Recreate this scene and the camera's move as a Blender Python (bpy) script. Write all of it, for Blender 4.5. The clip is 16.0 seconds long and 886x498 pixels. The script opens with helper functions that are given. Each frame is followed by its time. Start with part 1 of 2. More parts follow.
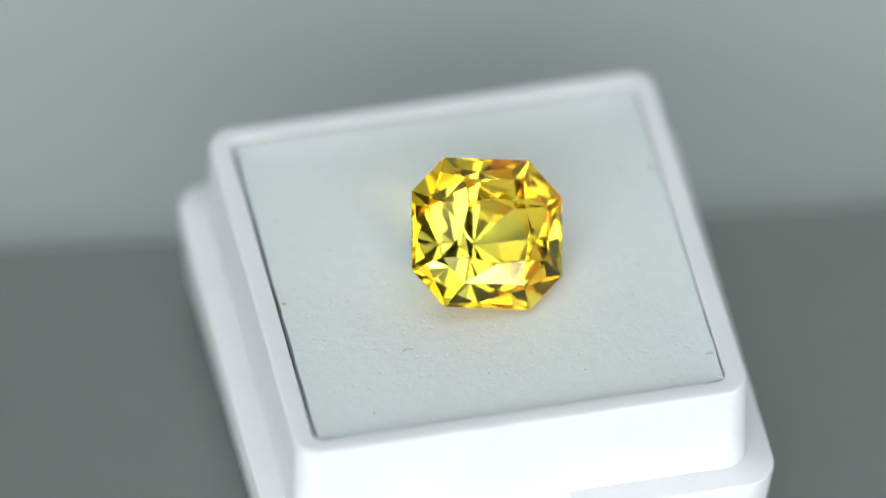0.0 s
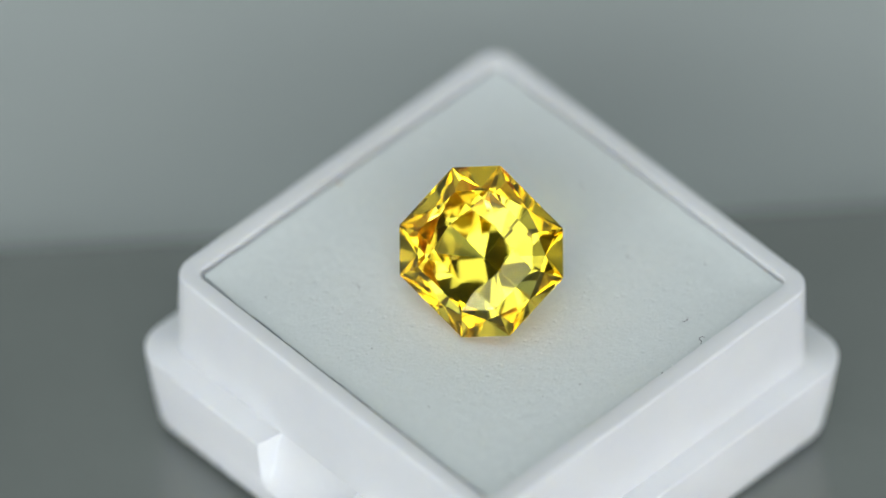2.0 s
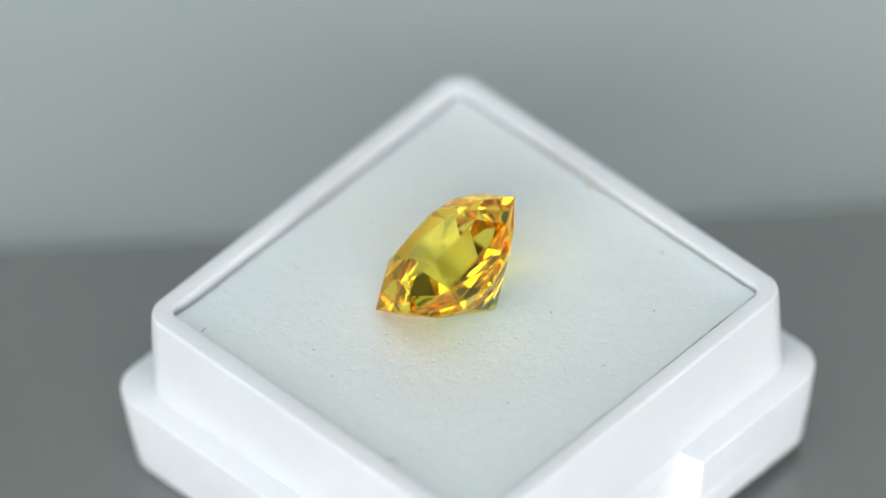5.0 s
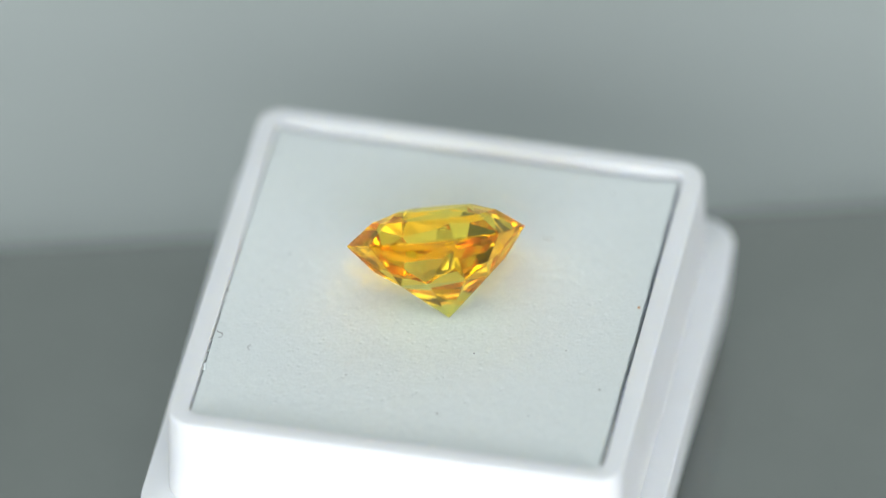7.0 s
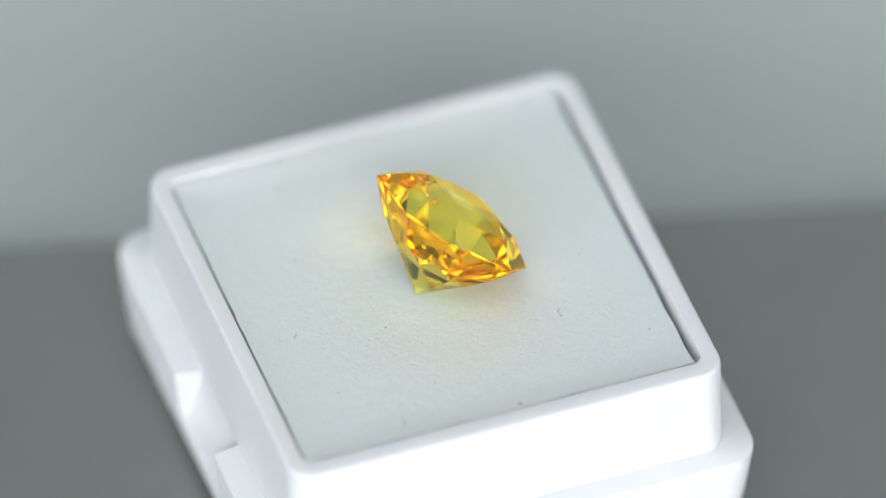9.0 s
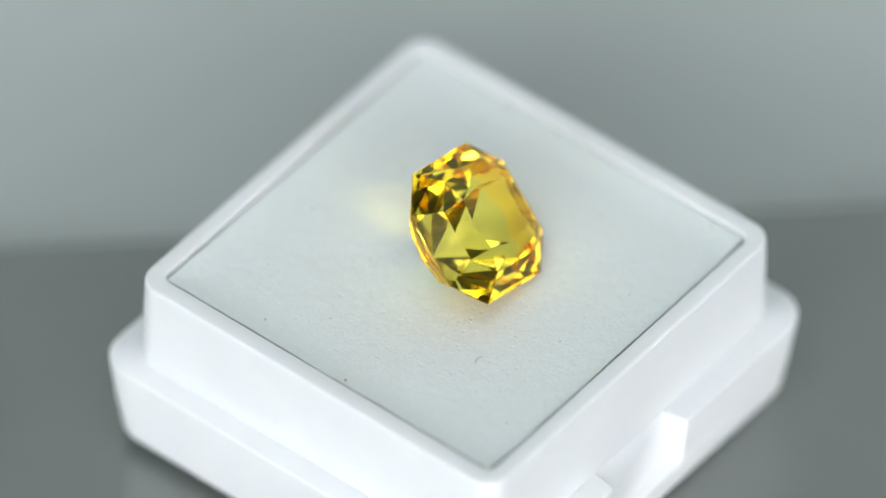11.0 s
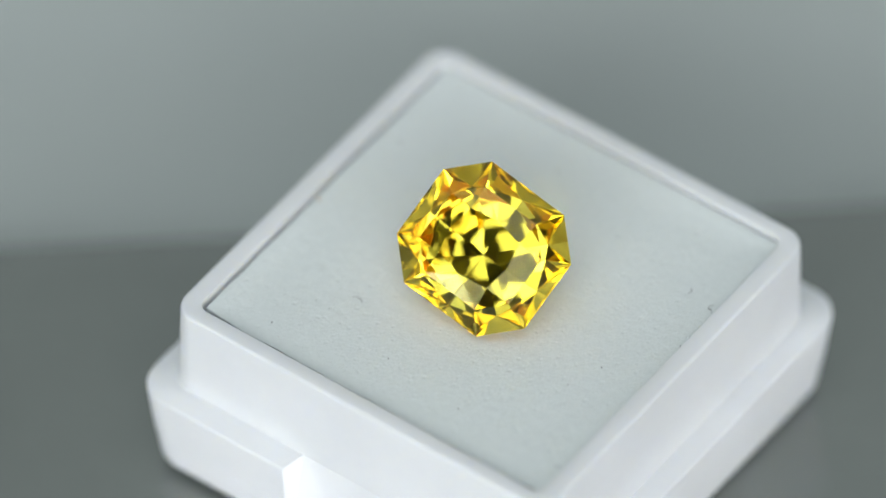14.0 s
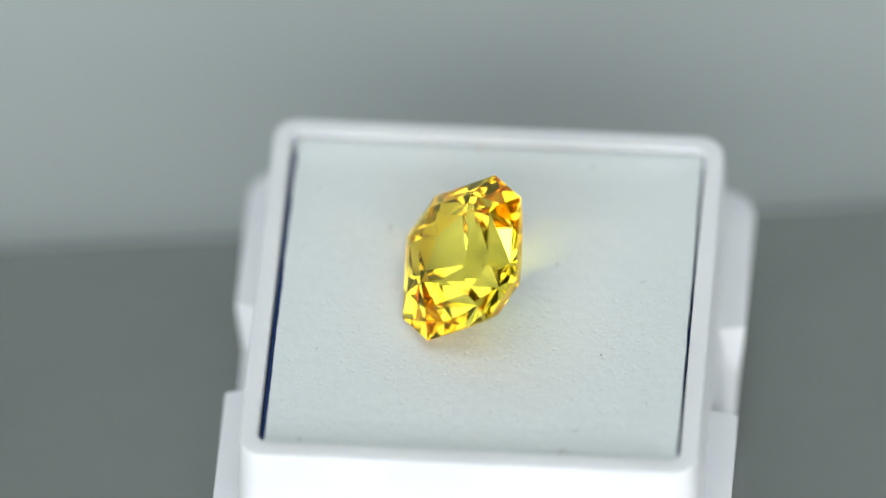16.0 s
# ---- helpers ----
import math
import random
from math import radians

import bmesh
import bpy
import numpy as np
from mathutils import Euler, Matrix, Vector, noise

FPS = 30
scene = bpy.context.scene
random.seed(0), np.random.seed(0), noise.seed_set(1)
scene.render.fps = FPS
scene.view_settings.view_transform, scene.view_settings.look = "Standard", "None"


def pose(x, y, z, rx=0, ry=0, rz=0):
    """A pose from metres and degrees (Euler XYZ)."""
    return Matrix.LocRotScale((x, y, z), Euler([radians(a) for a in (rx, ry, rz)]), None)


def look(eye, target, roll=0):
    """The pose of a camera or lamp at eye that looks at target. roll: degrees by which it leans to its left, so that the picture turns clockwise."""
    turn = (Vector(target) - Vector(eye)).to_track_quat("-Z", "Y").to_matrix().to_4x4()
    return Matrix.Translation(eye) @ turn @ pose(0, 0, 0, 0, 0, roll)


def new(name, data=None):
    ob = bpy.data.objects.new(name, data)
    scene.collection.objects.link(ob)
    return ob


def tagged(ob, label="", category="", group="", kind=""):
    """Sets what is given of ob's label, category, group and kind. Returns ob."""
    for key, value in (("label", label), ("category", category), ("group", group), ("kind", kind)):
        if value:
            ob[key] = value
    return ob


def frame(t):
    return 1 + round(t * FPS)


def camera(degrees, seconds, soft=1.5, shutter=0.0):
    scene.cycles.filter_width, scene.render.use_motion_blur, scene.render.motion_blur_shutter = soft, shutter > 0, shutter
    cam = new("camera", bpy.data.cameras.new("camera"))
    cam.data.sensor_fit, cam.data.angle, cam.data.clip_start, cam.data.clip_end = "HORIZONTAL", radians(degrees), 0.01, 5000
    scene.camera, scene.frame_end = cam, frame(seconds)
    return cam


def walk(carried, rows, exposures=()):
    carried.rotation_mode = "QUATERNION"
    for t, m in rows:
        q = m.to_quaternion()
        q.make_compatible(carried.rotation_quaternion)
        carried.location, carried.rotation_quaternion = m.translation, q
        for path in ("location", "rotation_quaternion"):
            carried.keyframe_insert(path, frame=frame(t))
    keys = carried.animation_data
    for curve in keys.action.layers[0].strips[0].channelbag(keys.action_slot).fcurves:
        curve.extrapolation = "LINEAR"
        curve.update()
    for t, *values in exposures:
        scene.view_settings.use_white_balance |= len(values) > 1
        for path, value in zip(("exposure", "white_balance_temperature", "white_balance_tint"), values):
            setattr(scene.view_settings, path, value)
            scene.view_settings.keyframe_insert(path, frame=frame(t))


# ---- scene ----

# A cut yellow gemstone in an open white display box that turns on a glossy grey stand.
MM = 0.001
SPIN = -29.165            # turn of the stand, degrees a second
BOX_PHASE = 102.12        # turn of the box at the start
BOX_AT = (0.922 * MM, 1.745 * MM)   # the box stands off the axis
BOX_TILT = (1.11, -0.67)  # and leans a little
LIFT = 0.44 * MM          # so that its middle stands this high
RIM = 12.6 * MM           # height of the box's rim
PAD_Z = RIM - 0.50 * MM   # top of the foam pad

# ---- camera ----
DIST, ELEV = 0.8025, radians(46.35)
TOP = RIM + LIFT
cam = camera(3.766, 16.0, 1.5)
eye = Vector((0, -DIST * math.cos(ELEV), TOP + DIST * math.sin(ELEV)))
yaw, pitch = radians(-0.1158), ELEV + radians(-0.1260)
way = Vector((math.sin(yaw) * math.cos(pitch), math.cos(yaw) * math.cos(pitch), -math.sin(pitch)))
still = look(eye, eye + way, -0.326)
walk(cam, [(0, still), (16, still)], [
    (0, 0.18), (1, 0.17), (1.5, 0.05), (2, -0.07), (2.5, 0.13), (3, 0.17), (4, 0.3), (6.5, 0.3), (8, 0.36), (9, 0.3), (11.5, 0.28), (12.5, 0.17),
    (13.5, 0.14), (14.5, -0.03), (15, 0.14), (15.5, 0.19), (16, 0.22)])
cam.data.dof.use_dof = True
cam.data.dof.focus_distance = DIST - 0.0032
cam.data.dof.aperture_fstop = 11.5

# ---- world and light ----
world = bpy.data.worlds.new("studio_air")
scene.world = world
scene.cycles.max_bounces, scene.cycles.transmission_bounces, scene.cycles.glossy_bounces = 24, 24, 16
scene.cycles.caustics_refractive, scene.cycles.caustics_reflective, scene.cycles.blur_glossy = True, True, 0.0
world.use_nodes = True
world.node_tree.nodes["Background"].inputs[0].default_value = (0.62, 0.68, 0.72, 1)
world.node_tree.nodes["Background"].inputs[1].default_value = 0.15


def softbox(name, eye_at, target, sx, sy, watts, colour):
    data = bpy.data.lights.new(name, "AREA")
    data.shape, data.size, data.size_y, data.energy, data.color = "RECTANGLE", sx, sy, watts, colour
    ob = new(name, data)
    ob.matrix_world = look(eye_at, target)
    return ob


softbox("softbox_front", (-0.13, -1.3, 0.68), (0, 0, 0), 1.7, 0.76, 15.3, (0.955, 0.995, 0.995))
softbox("softbox_top", (-0.10, -0.36, 1.38), (0, 0, 0), 1.4, 0.9, 7.5, (0.95, 0.99, 0.995))
softbox("softbox_right", (0.90, -1.15, 0.16), (0, 0, 0.02), 0.55, 0.24, 5.6, (0.985, 0.995, 0.985))
softbox("softbox_left", (-0.88, -1.20, 0.17), (0, 0, 0.02), 0.55, 0.24, 3.7, (0.94, 0.985, 1.0))


# ---- materials ----
def material(name):
    m = bpy.data.materials.new(name)
    m.use_nodes = True
    t = m.node_tree
    return m, t, t.nodes["Principled BSDF"]


def node(t, kind, **inputs):
    n = t.nodes.new(kind)
    for k, v in inputs.items():
        n.inputs[k.replace("_", " ")].default_value = v
    return n


def noisy(t, scale, detail=4.0, rough=0.55):
    co = t.nodes.new("ShaderNodeTexCoord")
    n = node(t, "ShaderNodeTexNoise", Scale=scale, Detail=detail, Roughness=rough)
    t.links.new(co.outputs["Object"], n.inputs["Vector"])
    return n


def mixed(t, fac, a, b, lo=0.35, hi=0.65):
    ramp = t.nodes.new("ShaderNodeValToRGB")
    ramp.color_ramp.elements[0].position, ramp.color_ramp.elements[1].position = lo, hi
    ramp.color_ramp.elements[0].color, ramp.color_ramp.elements[1].color = (*a, 1), (*b, 1)
    t.links.new(fac, ramp.inputs[0])
    return ramp.outputs[0]


def bumped(t, bsdf, heights, distance, strength):
    """heights: (socket, weight) pairs, summed into one bump."""
    total = None
    for socket, weight in heights:
        mul = t.nodes.new("ShaderNodeMath")
        mul.operation = "MULTIPLY"
        t.links.new(socket, mul.inputs[0])
        mul.inputs[1].default_value = weight
        if total is None:
            total = mul.outputs[0]
        else:
            add = t.nodes.new("ShaderNodeMath")
            t.links.new(total, add.inputs[0])
            t.links.new(mul.outputs[0], add.inputs[1])
            total = add.outputs[0]
    b = node(t, "ShaderNodeBump", Strength=strength, Distance=distance)
    t.links.new(total, b.inputs["Height"])
    t.links.new(b.outputs[0], bsdf.inputs["Normal"])


def plastic_white():
    m, t, p = material("white_moulded_plastic")
    n = noisy(t, 180.0)
    t.links.new(mixed(t, n.outputs[0], (0.70, 0.717, 0.745), (0.73, 0.747, 0.775)), p.inputs["Base Color"])
    p.inputs["Roughness"].default_value = 0.6
    p.inputs["IOR"].default_value = 1.5
    p.inputs["Subsurface Weight"].default_value = 0.7
    p.inputs["Subsurface Radius"].default_value = (0.0016, 0.0017, 0.0020)
    bumped(t, p, [(noisy(t, 900.0).outputs[0], 1.0), (noisy(t, 90.0).outputs[0], 3.0)], 0.00004, 0.5)
    return m


def foam_white():
    m, t, p = material("white_foam_skin")
    n = noisy(t, 2600.0, 8, 0.75)
    t.links.new(mixed(t, n.outputs[0], (0.625, 0.677, 0.69), (0.665, 0.717, 0.73)), p.inputs["Base Color"])
    p.inputs["Roughness"].default_value = 0.75
    p.inputs["Sheen Weight"].default_value = 0.1
    co = t.nodes.new("ShaderNodeTexCoord")
    v = node(t, "ShaderNodeTexVoronoi", Scale=4200.0, Randomness=1.0)
    dots = node(t, "ShaderNodeTexVoronoi", Scale=1400.0, Randomness=1.0)
    t.links.new(co.outputs["Object"], dots.inputs["Vector"])
    pits = t.nodes.new("ShaderNodeMapRange")
    pits.inputs["From Min"].default_value, pits.inputs["From Max"].default_value = 0.08, 0.22
    t.links.new(dots.outputs["Distance"], pits.inputs["Value"])
    t.links.new(co.outputs["Object"], v.inputs["Vector"])
    bumped(t, p, [(v.outputs["Distance"], -0.2), (noisy(t, 5200.0, 6, 0.75).outputs[0], 0.5), (pits.outputs[0], 0.38)],
           0.00015, 0.48)
    return m


def foam_black():
    m, t, p = material("black_foam")
    t.links.new(mixed(t, noisy(t, 2500.0).outputs[0], (0.011, 0.04, 0.15), (0.018, 0.06, 0.22)), p.inputs["Base Color"])
    p.inputs["Roughness"].default_value = 0.95
    return m


def gem_yellow(name, colour):
    m, t, p = material(name)
    t.nodes.remove(p)
    g = node(t, "ShaderNodeBsdfGlass", IOR=1.77, Roughness=0.004, Color=(*colour, 1))
    t.links.new(g.outputs[0], t.nodes["Material Output"].inputs[0])
    return m


def glossy_grey():
    m, t, p = material("glossy_grey_acrylic")
    t.links.new(mixed(t, noisy(t, 40.0).outputs[0], (0.105, 0.12, 0.113), (0.125, 0.14, 0.132)), p.inputs["Base Color"])
    p.inputs["Roughness"].default_value = 0.06
    p.inputs["Specular IOR Level"].default_value = 1.0
    p.inputs["Coat Weight"].default_value, p.inputs["Coat Roughness"].default_value = 1.0, 0.05
    bumped(t, p, [(noisy(t, 500.0).outputs[0], 1.0)], 0.00002, 0.3)
    return m


def wall_grey(name, a, b):
    m, t, p = material(name)
    t.links.new(mixed(t, noisy(t, 3.0).outputs[0], a, b), p.inputs["Base Color"])
    p.inputs["Roughness"].default_value = 0.9
    bumped(t, p, [(noisy(t, 60.0).outputs[0], 1.0)], 0.002, 0.3)
    return m


def plain(name, colour, rough=0.7):
    m, t, p = material(name)
    t.links.new(mixed(t, noisy(t, 3000.0).outputs[0], tuple(c * 0.7 for c in colour), colour), p.inputs["Base Color"])
    p.inputs["Roughness"].default_value = rough
    return m


PLASTIC, FOAM, BLACK = plastic_white(), foam_white(), foam_black()
# tints stand in for light's path: pale towards table, golden pavilion, nearly colourless culet
GEM, GEM_PALE = gem_yellow("golden_sapphire", (1.0, 0.835, 0.32)), gem_yellow("pale_sapphire", (1.0, 0.925, 0.42))
GEM_CLEAR = gem_yellow("clear_sapphire", (0.87, 0.87, 0.58))
GEM_OF = {"table": GEM_PALE, "crown": GEM_PALE, "girdle": GEM, "pavilion": GEM, "culet": GEM_CLEAR}
STAND = glossy_grey()
WALL = wall_grey("grey_studio_wall", (0.15, 0.16, 0.16), (0.18, 0.19, 0.19))
BACKDROP = wall_grey("pale_grey_backdrop", (0.35, 0.387, 0.383), (0.39, 0.427, 0.423))
LINT_DARK = plain("dark_lint", (0.13, 0.13, 0.16), 0.9)
RUST = plain("rust_speck", (0.5, 0.26, 0.1), 0.8)
LINT_LIGHT = plain("pale_lint", (0.8, 0.82, 0.83), 0.6)


def part(name, bm, mat, parent, label="", smooth=True):
    me = bpy.data.meshes.new(name)
    bmesh.ops.recalc_face_normals(bm, faces=bm.faces)
    for f in bm.faces:
        f.smooth = smooth
    bm.to_mesh(me)
    bm.free()
    me.materials.append(mat)
    if smooth:
        me.set_sharp_from_angle(angle=radians(42))
    ob = new(name, me)
    if parent:
        ob.parent = parent
    if label:
        tagged(ob, label)
    return ob


# ---- setting ----
def slab(name, x0, x1, y0, y1, z0, z1, mat):
    bm = bmesh.new()
    bmesh.ops.create_cube(bm, size=1.0)
    for v in bm.verts:
        v.co = ((x0 + x1) / 2 + v.co.x * (x1 - x0), (y0 + y1) / 2 + v.co.y * (y1 - y0), (z0 + z1) / 2 + v.co.z * (z1 - z0))
    return part(name, bm, mat, None, smooth=False)


def setting():
    for name, a in (("wall_north", (-1.7, 1.7, 1.6, 1.7, -0.05, 2.0)), ("wall_south", (-1.7, 1.7, -1.9, -1.8, -0.05, 2.0)),
                    ("wall_east", (1.6, 1.7, -1.8, 1.6, -0.05, 2.0)), ("wall_west", (-1.7, -1.6, -1.8, 1.6, -0.05, 2.0)),
                    ("floor", (-1.6, 1.6, -1.8, 1.6, -0.05, -0.0062)), ("ceiling", (-1.7, 1.7, -1.9, 1.7, 2.0, 2.05))):
        tagged(slab(name, *a, WALL), "plain grey painted studio " + name.split("_")[0], name.split("_")[0], kind="structure")
    tagged(sweep(), "smooth grey paper sweep behind the turning box", "backdrop", kind="structure")
    plate = rolled_plate(0.07, 0.11, 0.003)
    plate.matrix_world = pose(0, 0.0188, 0, 0, 0, 3.6)
    tagged(plate, "glossy dark grey acrylic plate under the box", "table surface", kind="structure")


def rolled_plate(half, depth, thick):
    """The plate under the box; its back edge, at y = 0, is rolled over."""
    prof = [(-depth, -thick), (-depth, 0.0)]
    prof += [(-thick + thick * math.sin(radians(9 * k)), -thick + thick * math.cos(radians(9 * k))) for k in range(11)]
    bm = bmesh.new()
    a, b = [[bm.verts.new((x, y, z)) for y, z in prof] for x in (-half, half)]
    for k in range(len(prof)):
        m = (k + 1) % len(prof)
        bm.faces.new((a[k], a[m], b[m], b[k]))
    bm.faces.new(a)
    bm.faces.new(b)
    return part("table_surface", bm, STAND, None)


def sweep():
    """A sheet that lies on the table and curves up behind."""
    prof = [(-0.9, 0.0), (0.025, 0.0)]
    for k in range(1, 17):
        a = radians(80) * k / 16
        prof.append((0.025 + 0.055 * math.sin(a), 0.055 * (1 - math.cos(a))))
    prof.append((0.025 + 0.055 * math.sin(radians(80)) + 0.07, 0.055 * (1 - math.cos(radians(80))) + 0.4))
    bm = bmesh.new()
    rows = [[bm.verts.new((x, y, z - 0.0033 - d)) for x in (-0.7, 0.7)] for d in (0.0, 0.002) for y, z in prof]
    n = len(prof)
    for k in range(n - 1):
        bm.faces.new((rows[k][0], rows[k][1], rows[k + 1][1], rows[k + 1][0]))
        bm.faces.new((rows[n + k][0], rows[n + k + 1][0], rows[n + k + 1][1], rows[n + k][1]))
        for e in (0, 1):
            bm.faces.new((rows[k][e], rows[k + 1][e], rows[n + k + 1][e], rows[n + k][e]))
    for k in (0, n - 1):
        bm.faces.new((rows[k][0], rows[k][1], rows[n + k][1], rows[n + k][0]))
    return part("backdrop", bm, BACKDROP, None)


setting()


# ---- the box ----
def rounded(half_x, half_y, r, z, notch=None, steps=8):
    """A rounded rectangle of points at height z; notch: how far the two x sides are cut in at their middle."""
    pts = []
    for k, (sx, sy) in enumerate(((1, 1), (-1, 1), (-1, -1), (1, -1))):
        for i in range(steps + 1):
            a = math.pi / 2 * (k + i / steps)
            pts.append(Vector((sx * (half_x - r) + r * math.cos(a), sy * (half_y - r) + r * math.sin(a), z)))
        if notch is not None and k in (1, 3):
            for y, d in ((-3.6, 0), (-3.52, 0.15), (-3.32, 0.9), (-3.24, 1), (3.24, 1), (3.32, 0.9), (3.52, 0.15), (3.6, 0)):
                pts.append(Vector((sx * (half_x - d * notch), sx * y + 0.55, z)))
    return pts


def loft(profile, steps=8):
    """A skin over rounded rectangles (half x, half y, radius, z and perhaps a notch), all in mm."""
    bm = bmesh.new()
    rings = [[bm.verts.new(p * MM) for p in rounded(*row, steps=steps)] for row in profile]
    n = len(rings[0])
    for a, b in zip(rings, rings[1:]):
        for i in range(n):
            bm.faces.new((a[i], a[(i + 1) % n], b[(i + 1) % n], b[i]))
    bm.faces.new(rings[0])
    bm.faces.new(rings[-1])
    return bm


IN_X, IN_Y = 12.5, 12.49     # half width of the opening
OFF_Y = 0.34                 # the moulding's middle, off the pad's
WALL_T = 1.0
STEP_Z = 6.2                # top of the wide foot


def shifted(bm, y):
    for v in bm.verts:
        v.co.y += y * MM
    return bm


def display_box():
    box = new("gem_box")
    tagged(box, "open white plastic gem display box with a stepped foot", "gem box")
    ox, oy, top = IN_X + WALL_T + 0.08, IN_Y + WALL_T + 0.22, RIM / MM
    wall = loft([(ox + 0.15, oy + 0.15, 1.6, STEP_Z - 0.5), (ox, oy, 1.5, top - 0.24), (ox - 0.03, oy - 0.03, 1.5, top - 0.11),
                 (ox - 0.11, oy - 0.11, 1.4, top - 0.03), (ox - 0.24, oy - 0.24, 1.25, top), (IN_X + 0.08, IN_Y + 0.08, 0.78, top),
                 (IN_X + 0.02, IN_Y + 0.02, 0.72, top - 0.02), (IN_X, IN_Y, 0.7, top - 0.08), (IN_X - 0.1, IN_Y - 0.1, 0.7, 2.0)])
    part("wall", shifted(wall, OFF_Y), PLASTIC, box)
    fx, fy = 15.4, 15.38
    rows = [(1.0, 1.8, 0.0, 0), (0.78, 1.95, 0.1, 0), (0.64, 2.1, 0.4, 0), (0.55, 2.2, 1.0, 0.0), (0.42, 2.2, 2.1, 0.0), (0.36, 2.2, 2.5, 0.35), (0.28, 2.2, 3.3, 0.75),
            (0.04, 2.2, STEP_Z - 0.25, 1.55), (0.07, 2.15, STEP_Z - 0.09, 1.58), (0.18, 2.1, STEP_Z, 1.5)]
    prof = [(fx - d, fy - d, r, z, c) for d, r, z, c in rows]
    prof += [(ox - 0.3, oy - 0.3, 1.4, STEP_Z, 0), (ox - 0.3, oy - 0.3, 1.4, 1.8, 0)]
    part("foot", shifted(loft(prof), OFF_Y), PLASTIC, box, "wide stepped foot with a thumb notch on two sides")
    return box


BOX = display_box()


PAD_X0, PAD_X1, PAD_Y0, PAD_Y1 = -12.07, 12.28, -12.05, 12.53


def swell(x, y):
    """How far the foam stands up towards three of its edges."""
    edge = min(PAD_X1 - x, y - PAD_Y0, PAD_Y1 - y)
    return 0.26 * max(0.0, 1 - edge / 2.6) ** 2


def foam_skin(h):
    """The pad's top layer: a fine grid with a slightly uneven face that swells towards its ragged edges."""
    n, thick = 110, 0.8
    x0, x1, y0, y1 = PAD_X0, PAD_X1, PAD_Y0, PAD_Y1
    bm = bmesh.new()
    grid = []
    for j in range(n + 1):
        row = []
        for i in range(n + 1):
            x, y = x0 + (x1 - x0) * i / n, y0 + (y1 - y0) * j / n
            q = Vector((x, y, 0))
            z = 0.035 * noise.noise(q * 0.35) + 0.02 * noise.noise(q * 1.7)
            z += swell(x, y)
            if i in (0, n):
                x += 0.07 * noise.noise(Vector((y * 0.5, i, 3.1))) + 0.04 * noise.noise(Vector((y * 3.0, i, 5.7)))
            if j in (0, n):
                y += 0.07 * noise.noise(Vector((x * 0.5, j, 8.3))) + 0.04 * noise.noise(Vector((x * 3.0, j, 1.9)))
            if i in (0, n) or j in (0, n):
                z -= 0.05
            row.append(bm.verts.new((x * MM, y * MM, (h + z) * MM)))
        grid.append(row)
    for j in range(n):
        for i in range(n):
            bm.faces.new((grid[j][i], grid[j][i + 1], grid[j + 1][i + 1], grid[j + 1][i]))
    rim = [grid[0][i] for i in range(n)] + [grid[j][n] for j in range(n)] + [grid[n][i] for i in range(n, 0, -1)] + [grid[j][0] for j in range(n, 0, -1)]
    low = [bm.verts.new((v.co.x, v.co.y, (h - thick) * MM)) for v in rim]
    for k in range(len(rim)):
        m = (k + 1) % len(rim)
        bm.faces.new((rim[k], low[k], low[m], rim[m]))
    bm.faces.new(low)
    return bm


def fibre(x, y, z, length, bend, turn, thick=0.018):
    """A short curled hair lying on the pad, mm."""
    bm = bmesh.new()
    rings, steps = [], 8
    a, p = radians(turn), Vector((x, y, z + thick))
    for k in range(steps + 1):
        d = Vector((math.cos(a), math.sin(a), 0.12 * math.sin(k * 0.8)))
        side = Vector((-d.y, d.x, 0))
        rings.append([bm.verts.new((p + side * (thick * math.cos(b)) + Vector((0, 0, thick * math.sin(b)))) * MM)
                      for b in (0, 1.57, 3.14, 4.71)])
        p, a = p + d * (length / steps), a + radians(bend) / steps
    for r, q in zip(rings, rings[1:]):
        for i in range(4):
            bm.faces.new((r[i], r[(i + 1) % 4], q[(i + 1) % 4], q[i]))
    bm.faces.new(rings[0])
    bm.faces.new(rings[-1])
    return bm


def grain(x, y, z, r, bm=None):
    """A speck of dust, mm; added to bm if there is one."""
    bm = bm or bmesh.new()
    for v in bmesh.ops.create_icosphere(bm, subdivisions=1, radius=r)["verts"]:
        v.co = (v.co * (1 + 0.5 * noise.noise(v.co * 40 + Vector((x, y, 0)))) + Vector((x, y, z + r * 0.5))) * MM
    return bm


def foam_pad():
    pad = new("foam_pad")
    tagged(pad, "white foam pad with a blue-black core, set in the box", "foam pad")
    h = PAD_Z / MM
    core = shifted(loft([(12.3, 12.3, 0.6, 2.2), (12.44, 12.43, 0.6, h - 0.95), (12.36, 12.35, 0.6, h - 0.82)]), OFF_Y)
    part("core", core, BLACK, pad, "blue-black foam core")
    part("skin", foam_skin(h), FOAM, pad, "pale white foam skin with ragged edges")
    return pad


PAD = foam_pad()


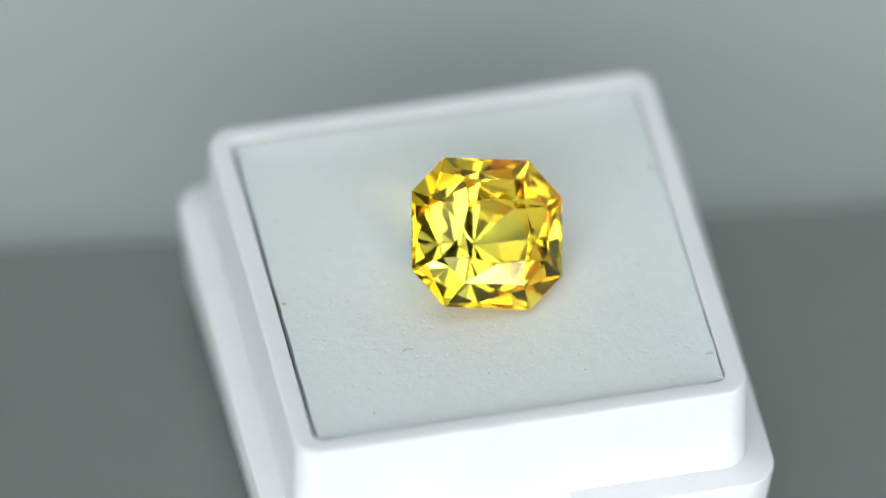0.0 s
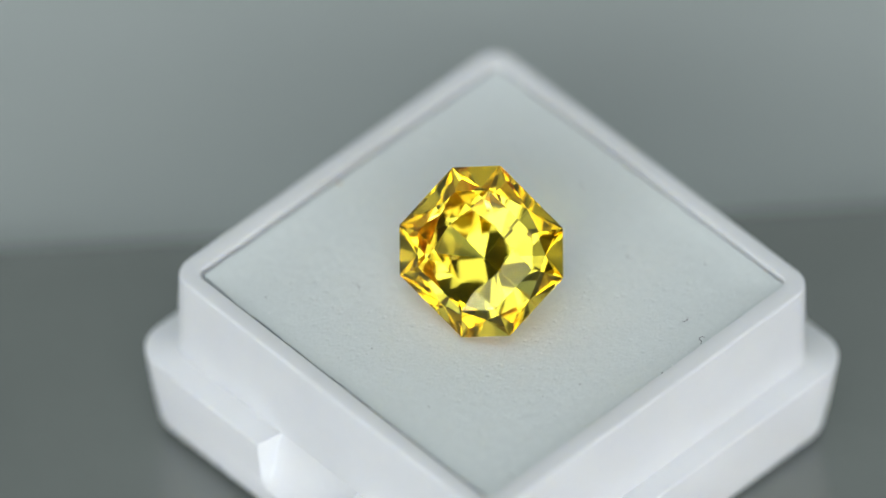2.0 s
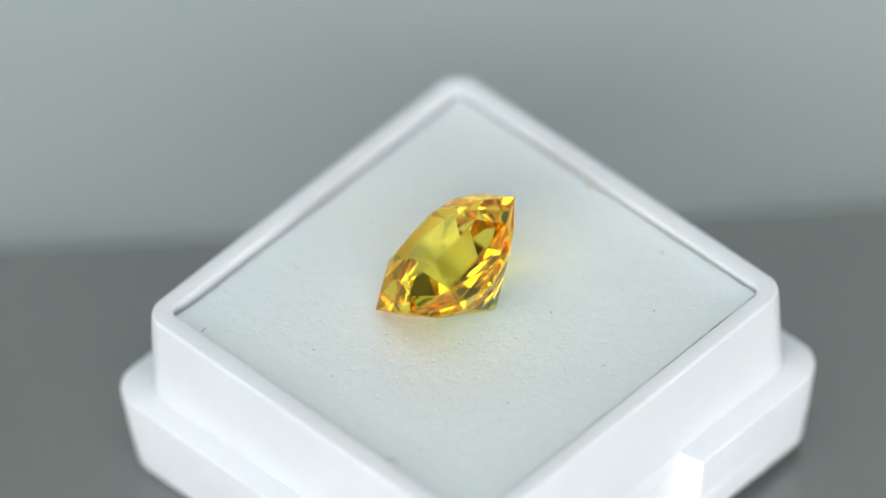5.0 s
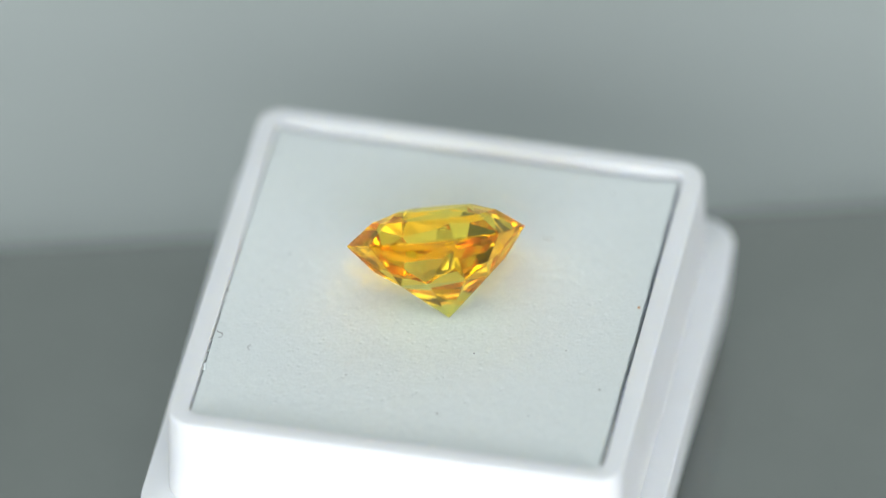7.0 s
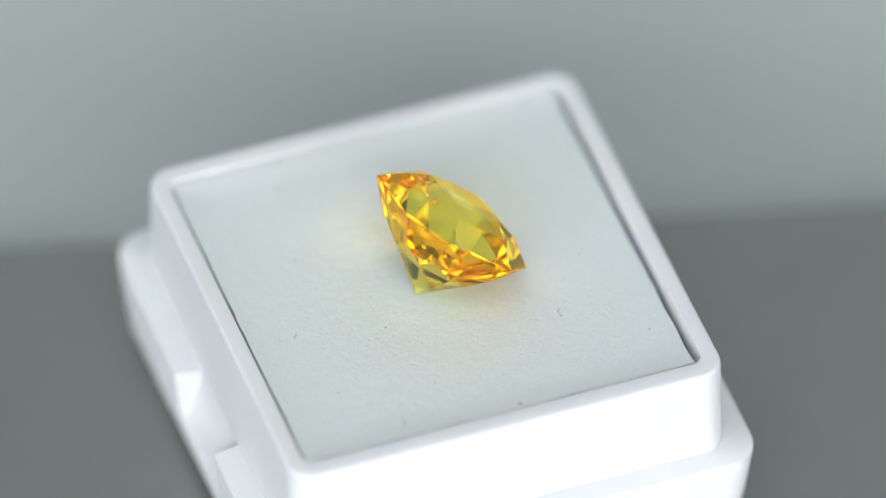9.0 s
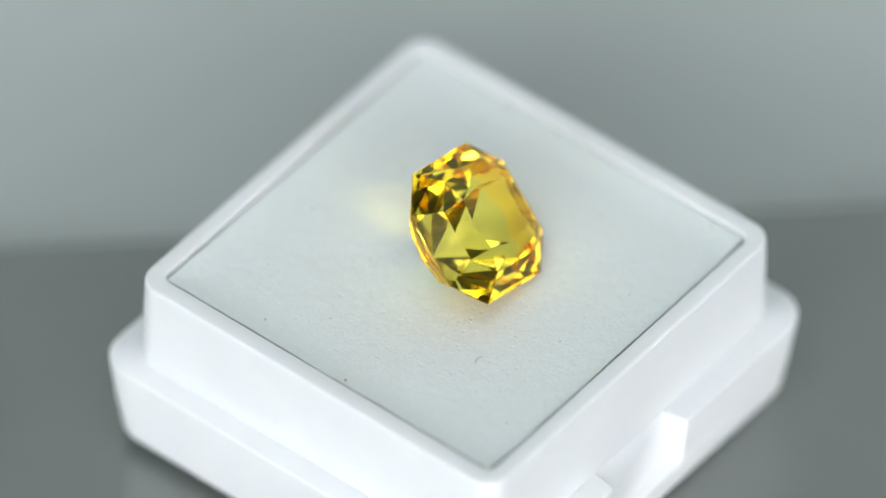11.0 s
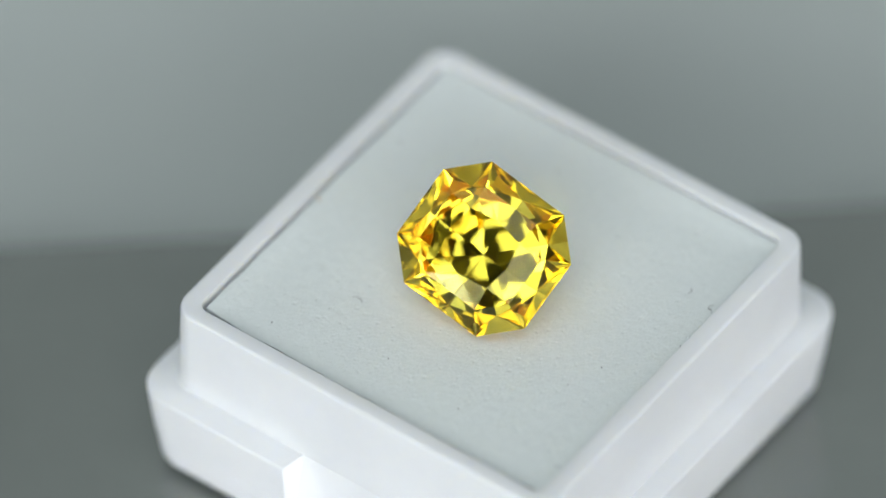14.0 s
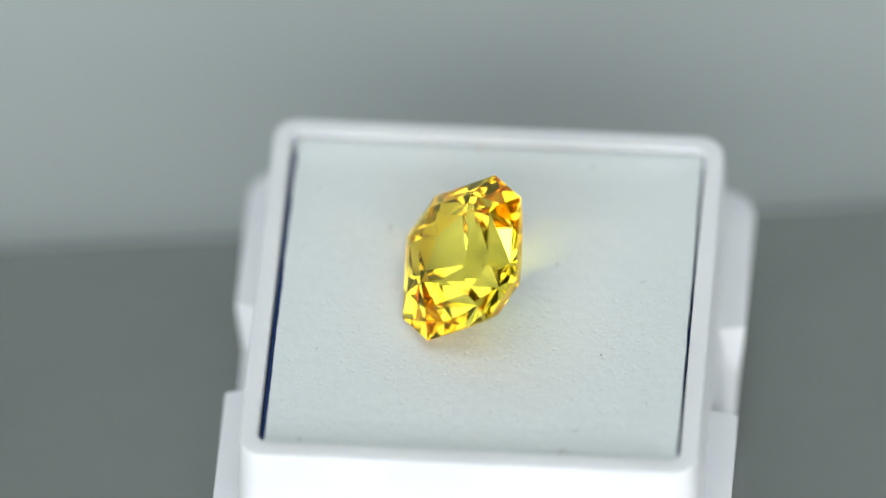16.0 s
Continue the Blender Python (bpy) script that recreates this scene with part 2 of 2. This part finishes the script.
def loose_bits():
    """Lint and dust that lie on the pad, in the pad's space."""
    h = PAD_Z / MM
    bits = []
    for x, y, l, b, a in ((-6.1, 5.45, 0.75, 110, 40), (5.95, -9.75, 0.6, 150, -60), (5.9, -11.75, 0.7, 200, 100), (5.3, -11.95, 0.5, 120, 10),
                          (-10.0, -11.9, 0.45, 40, 80), (2.1, -12.0, 0.4, 60, 200), (9.3, 2.2, 0.35, 60, 20)):
        bits.append(tagged(part("lint_fibre", fibre(x, y, h + 0.03 + swell(x, y), l, b, a), LINT_DARK, None),
                           "curled dark lint fibre on the foam pad", "lint", "lint on the pad"))
    for x, y, r in ((4.15, 3.39, 0.05), (5.77, 11.3, 0.06), (7.3, -3.7, 0.05), (-10.55, 8.8, 0.05), (-1.9, -9.1, 0.05), (-8.8, 1.5, 0.04),
                    (2.9, 8.7, 0.04), (8.6, 7.6, 0.045), (-4.2, -8.3, 0.04), (-9.6, -4.2, 0.04), (10.2, -7.4, 0.04)):
        bits.append(tagged(part("dust_speck", grain(x, y, h + swell(x, y), r), LINT_DARK, None),
                           "tiny dark speck of dust on the foam pad", "dust speck", "specks on the pad"))
    bits.append(tagged(part("dust_speck", grain(-1.15, 12.3, h + 0.26, 0.09), RUST, None),
                       "orange-brown speck at the foam pad's edge", "dust speck", "specks on the pad"))
    rnd = random.Random(4)
    crumbs, dust = bmesh.new(), bmesh.new()
    for k in range(16):
        grain(rnd.uniform(-9, 10), rnd.uniform(-12.15, -11.95), h + 0.24, rnd.uniform(0.05, 0.11), crumbs)
    for k in range(70):
        x, y = rnd.uniform(-11.5, 11.5), rnd.uniform(-11.5, 11.5)
        grain(x, y, h + swell(x, y), rnd.uniform(0.02, 0.055), dust)
    bits.append(tagged(part("foam_crumbs", crumbs, FOAM, None), "loose white foam crumbs along the pad's edge", "foam crumbs", kind="stuff"))
    bits.append(tagged(part("pale_dust", dust, LINT_LIGHT, None), "fine pale dust grains scattered on the foam pad", "dust", kind="stuff"))
    return bits


LOOSE = loose_bits()


# ---- the gemstone ----
def gemstone():
    """A square cut with cropped corners: girdle in the plane z = 0, table above, culet below; mm."""
    bm = bmesh.new()
    deep = 4.95
    gx, gy, cx, cy = 4.79, 4.46, 2.70, 2.36

    def octagon(k, z, ox=0.0, oy=0.0):
        pts = ((cx, gy), (-cx, gy), (-gx, cy), (-gx, -cy), (-cx, -gy), (cx, -gy), (gx, -cy), (gx, cy))
        return [Vector((x * k + ox, y * k + oy, z)) for x, y in pts]

    def along(k_long, k_short, z, share, ox=0.0, oy=0.0):
        """A point on each side, long and cropped sides in turn."""
        o = octagon(1, z)
        out = []
        for i in range(8):
            k = k_short if i % 2 else k_long
            p = o[i].lerp(o[(i + 1) % 8], share)
            out.append(Vector((p.x * k + ox, p.y * k + oy, z)))
        return out

    def put(points):
        return [bm.verts.new(p * MM) for p in points]

    kind = {}

    def facet(name, *verts):
        kind[bm.faces.new(verts)] = name

    g_top, g_low = put(octagon(1, 0.035)), put(octagon(1, -0.035))
    step = put(octagon(0.70, 1.20))
    table = put(along(0.44, 0.48, 1.66, 0.5))
    bulge = {i: bm.verts.new(p * MM) for i, p in enumerate(along(0.885, 0.885, -0.98, 0.5, -0.01, -0.05)) if i % 2 == 0}
    p1 = put(octagon(0.74, -1.72, -0.03, -0.12))
    p2 = put(along(0.60, 0.55, -2.64, 0.5, -0.06, -0.24))
    culet = bm.verts.new(Vector((-0.13, -0.46, -deep)) * MM)
    facet("table", *table)
    for i in range(8):
        j, h = (i + 1) % 8, (i - 1) % 8
        facet("girdle", g_top[i], g_top[j], g_low[j], g_low[i])
        facet("crown", g_top[i], g_top[j], step[j], step[i])
        facet("crown", step[i], step[j], table[i])
        facet("crown", step[i], table[i], table[h])
        if i % 2:
            facet("pavilion", g_low[i], g_low[j], p2[i])
        else:
            facet("pavilion", g_low[i], g_low[j], bulge[i])
            facet("pavilion", g_low[i], bulge[i], p2[i])
            facet("pavilion", g_low[j], bulge[i], p2[i])
        facet("pavilion", g_low[i], p1[i], p2[i])
        facet("pavilion", g_low[i], p1[i], p2[h])
        facet("pavilion", p1[i], p2[i], p2[h])
        facet("culet", p2[h], p2[i], culet)
    bmesh.ops.recalc_face_normals(bm, faces=bm.faces)
    gem = new("gemstone")
    tagged(gem, "faceted yellow sapphire lying tilted on the foam pad", "gemstone")
    for name in ("table", "crown", "girdle", "pavilion", "culet"):
        faces = [f for f in bm.faces if kind[f] == name]
        verts = list({v: None for f in faces for v in f.verts})
        at = {v: n for n, v in enumerate(verts)}
        me = bpy.data.meshes.new(name)
        me.from_pydata([v.co[:] for v in verts], [], [[at[v] for v in f.verts] for f in faces])
        me.materials.append(GEM_OF[name])
        new(name, me).parent = gem
    bm.free()
    return gem


STONE = gemstone()


# ---- what turns ----
def turning(ob, at):
    rows = []
    for k in range(33):
        t = k * 0.5
        rows.append((t, Matrix.Rotation(radians(SPIN * t), 4, "Z") @ at))
    walk(ob, rows)


def motions():
    base = pose(BOX_AT[0], BOX_AT[1], LIFT, 0, 0, BOX_PHASE) @ pose(0, 0, 0, BOX_TILT[0], BOX_TILT[1], 0)
    turning(BOX, base)
    for ob in (PAD, *LOOSE):
        turning(ob, base)
    turning(STONE, pose(1.493 * MM, 0.426 * MM, TOP + 3.41 * MM, 40.08, 16.97, 13.71))


motions()
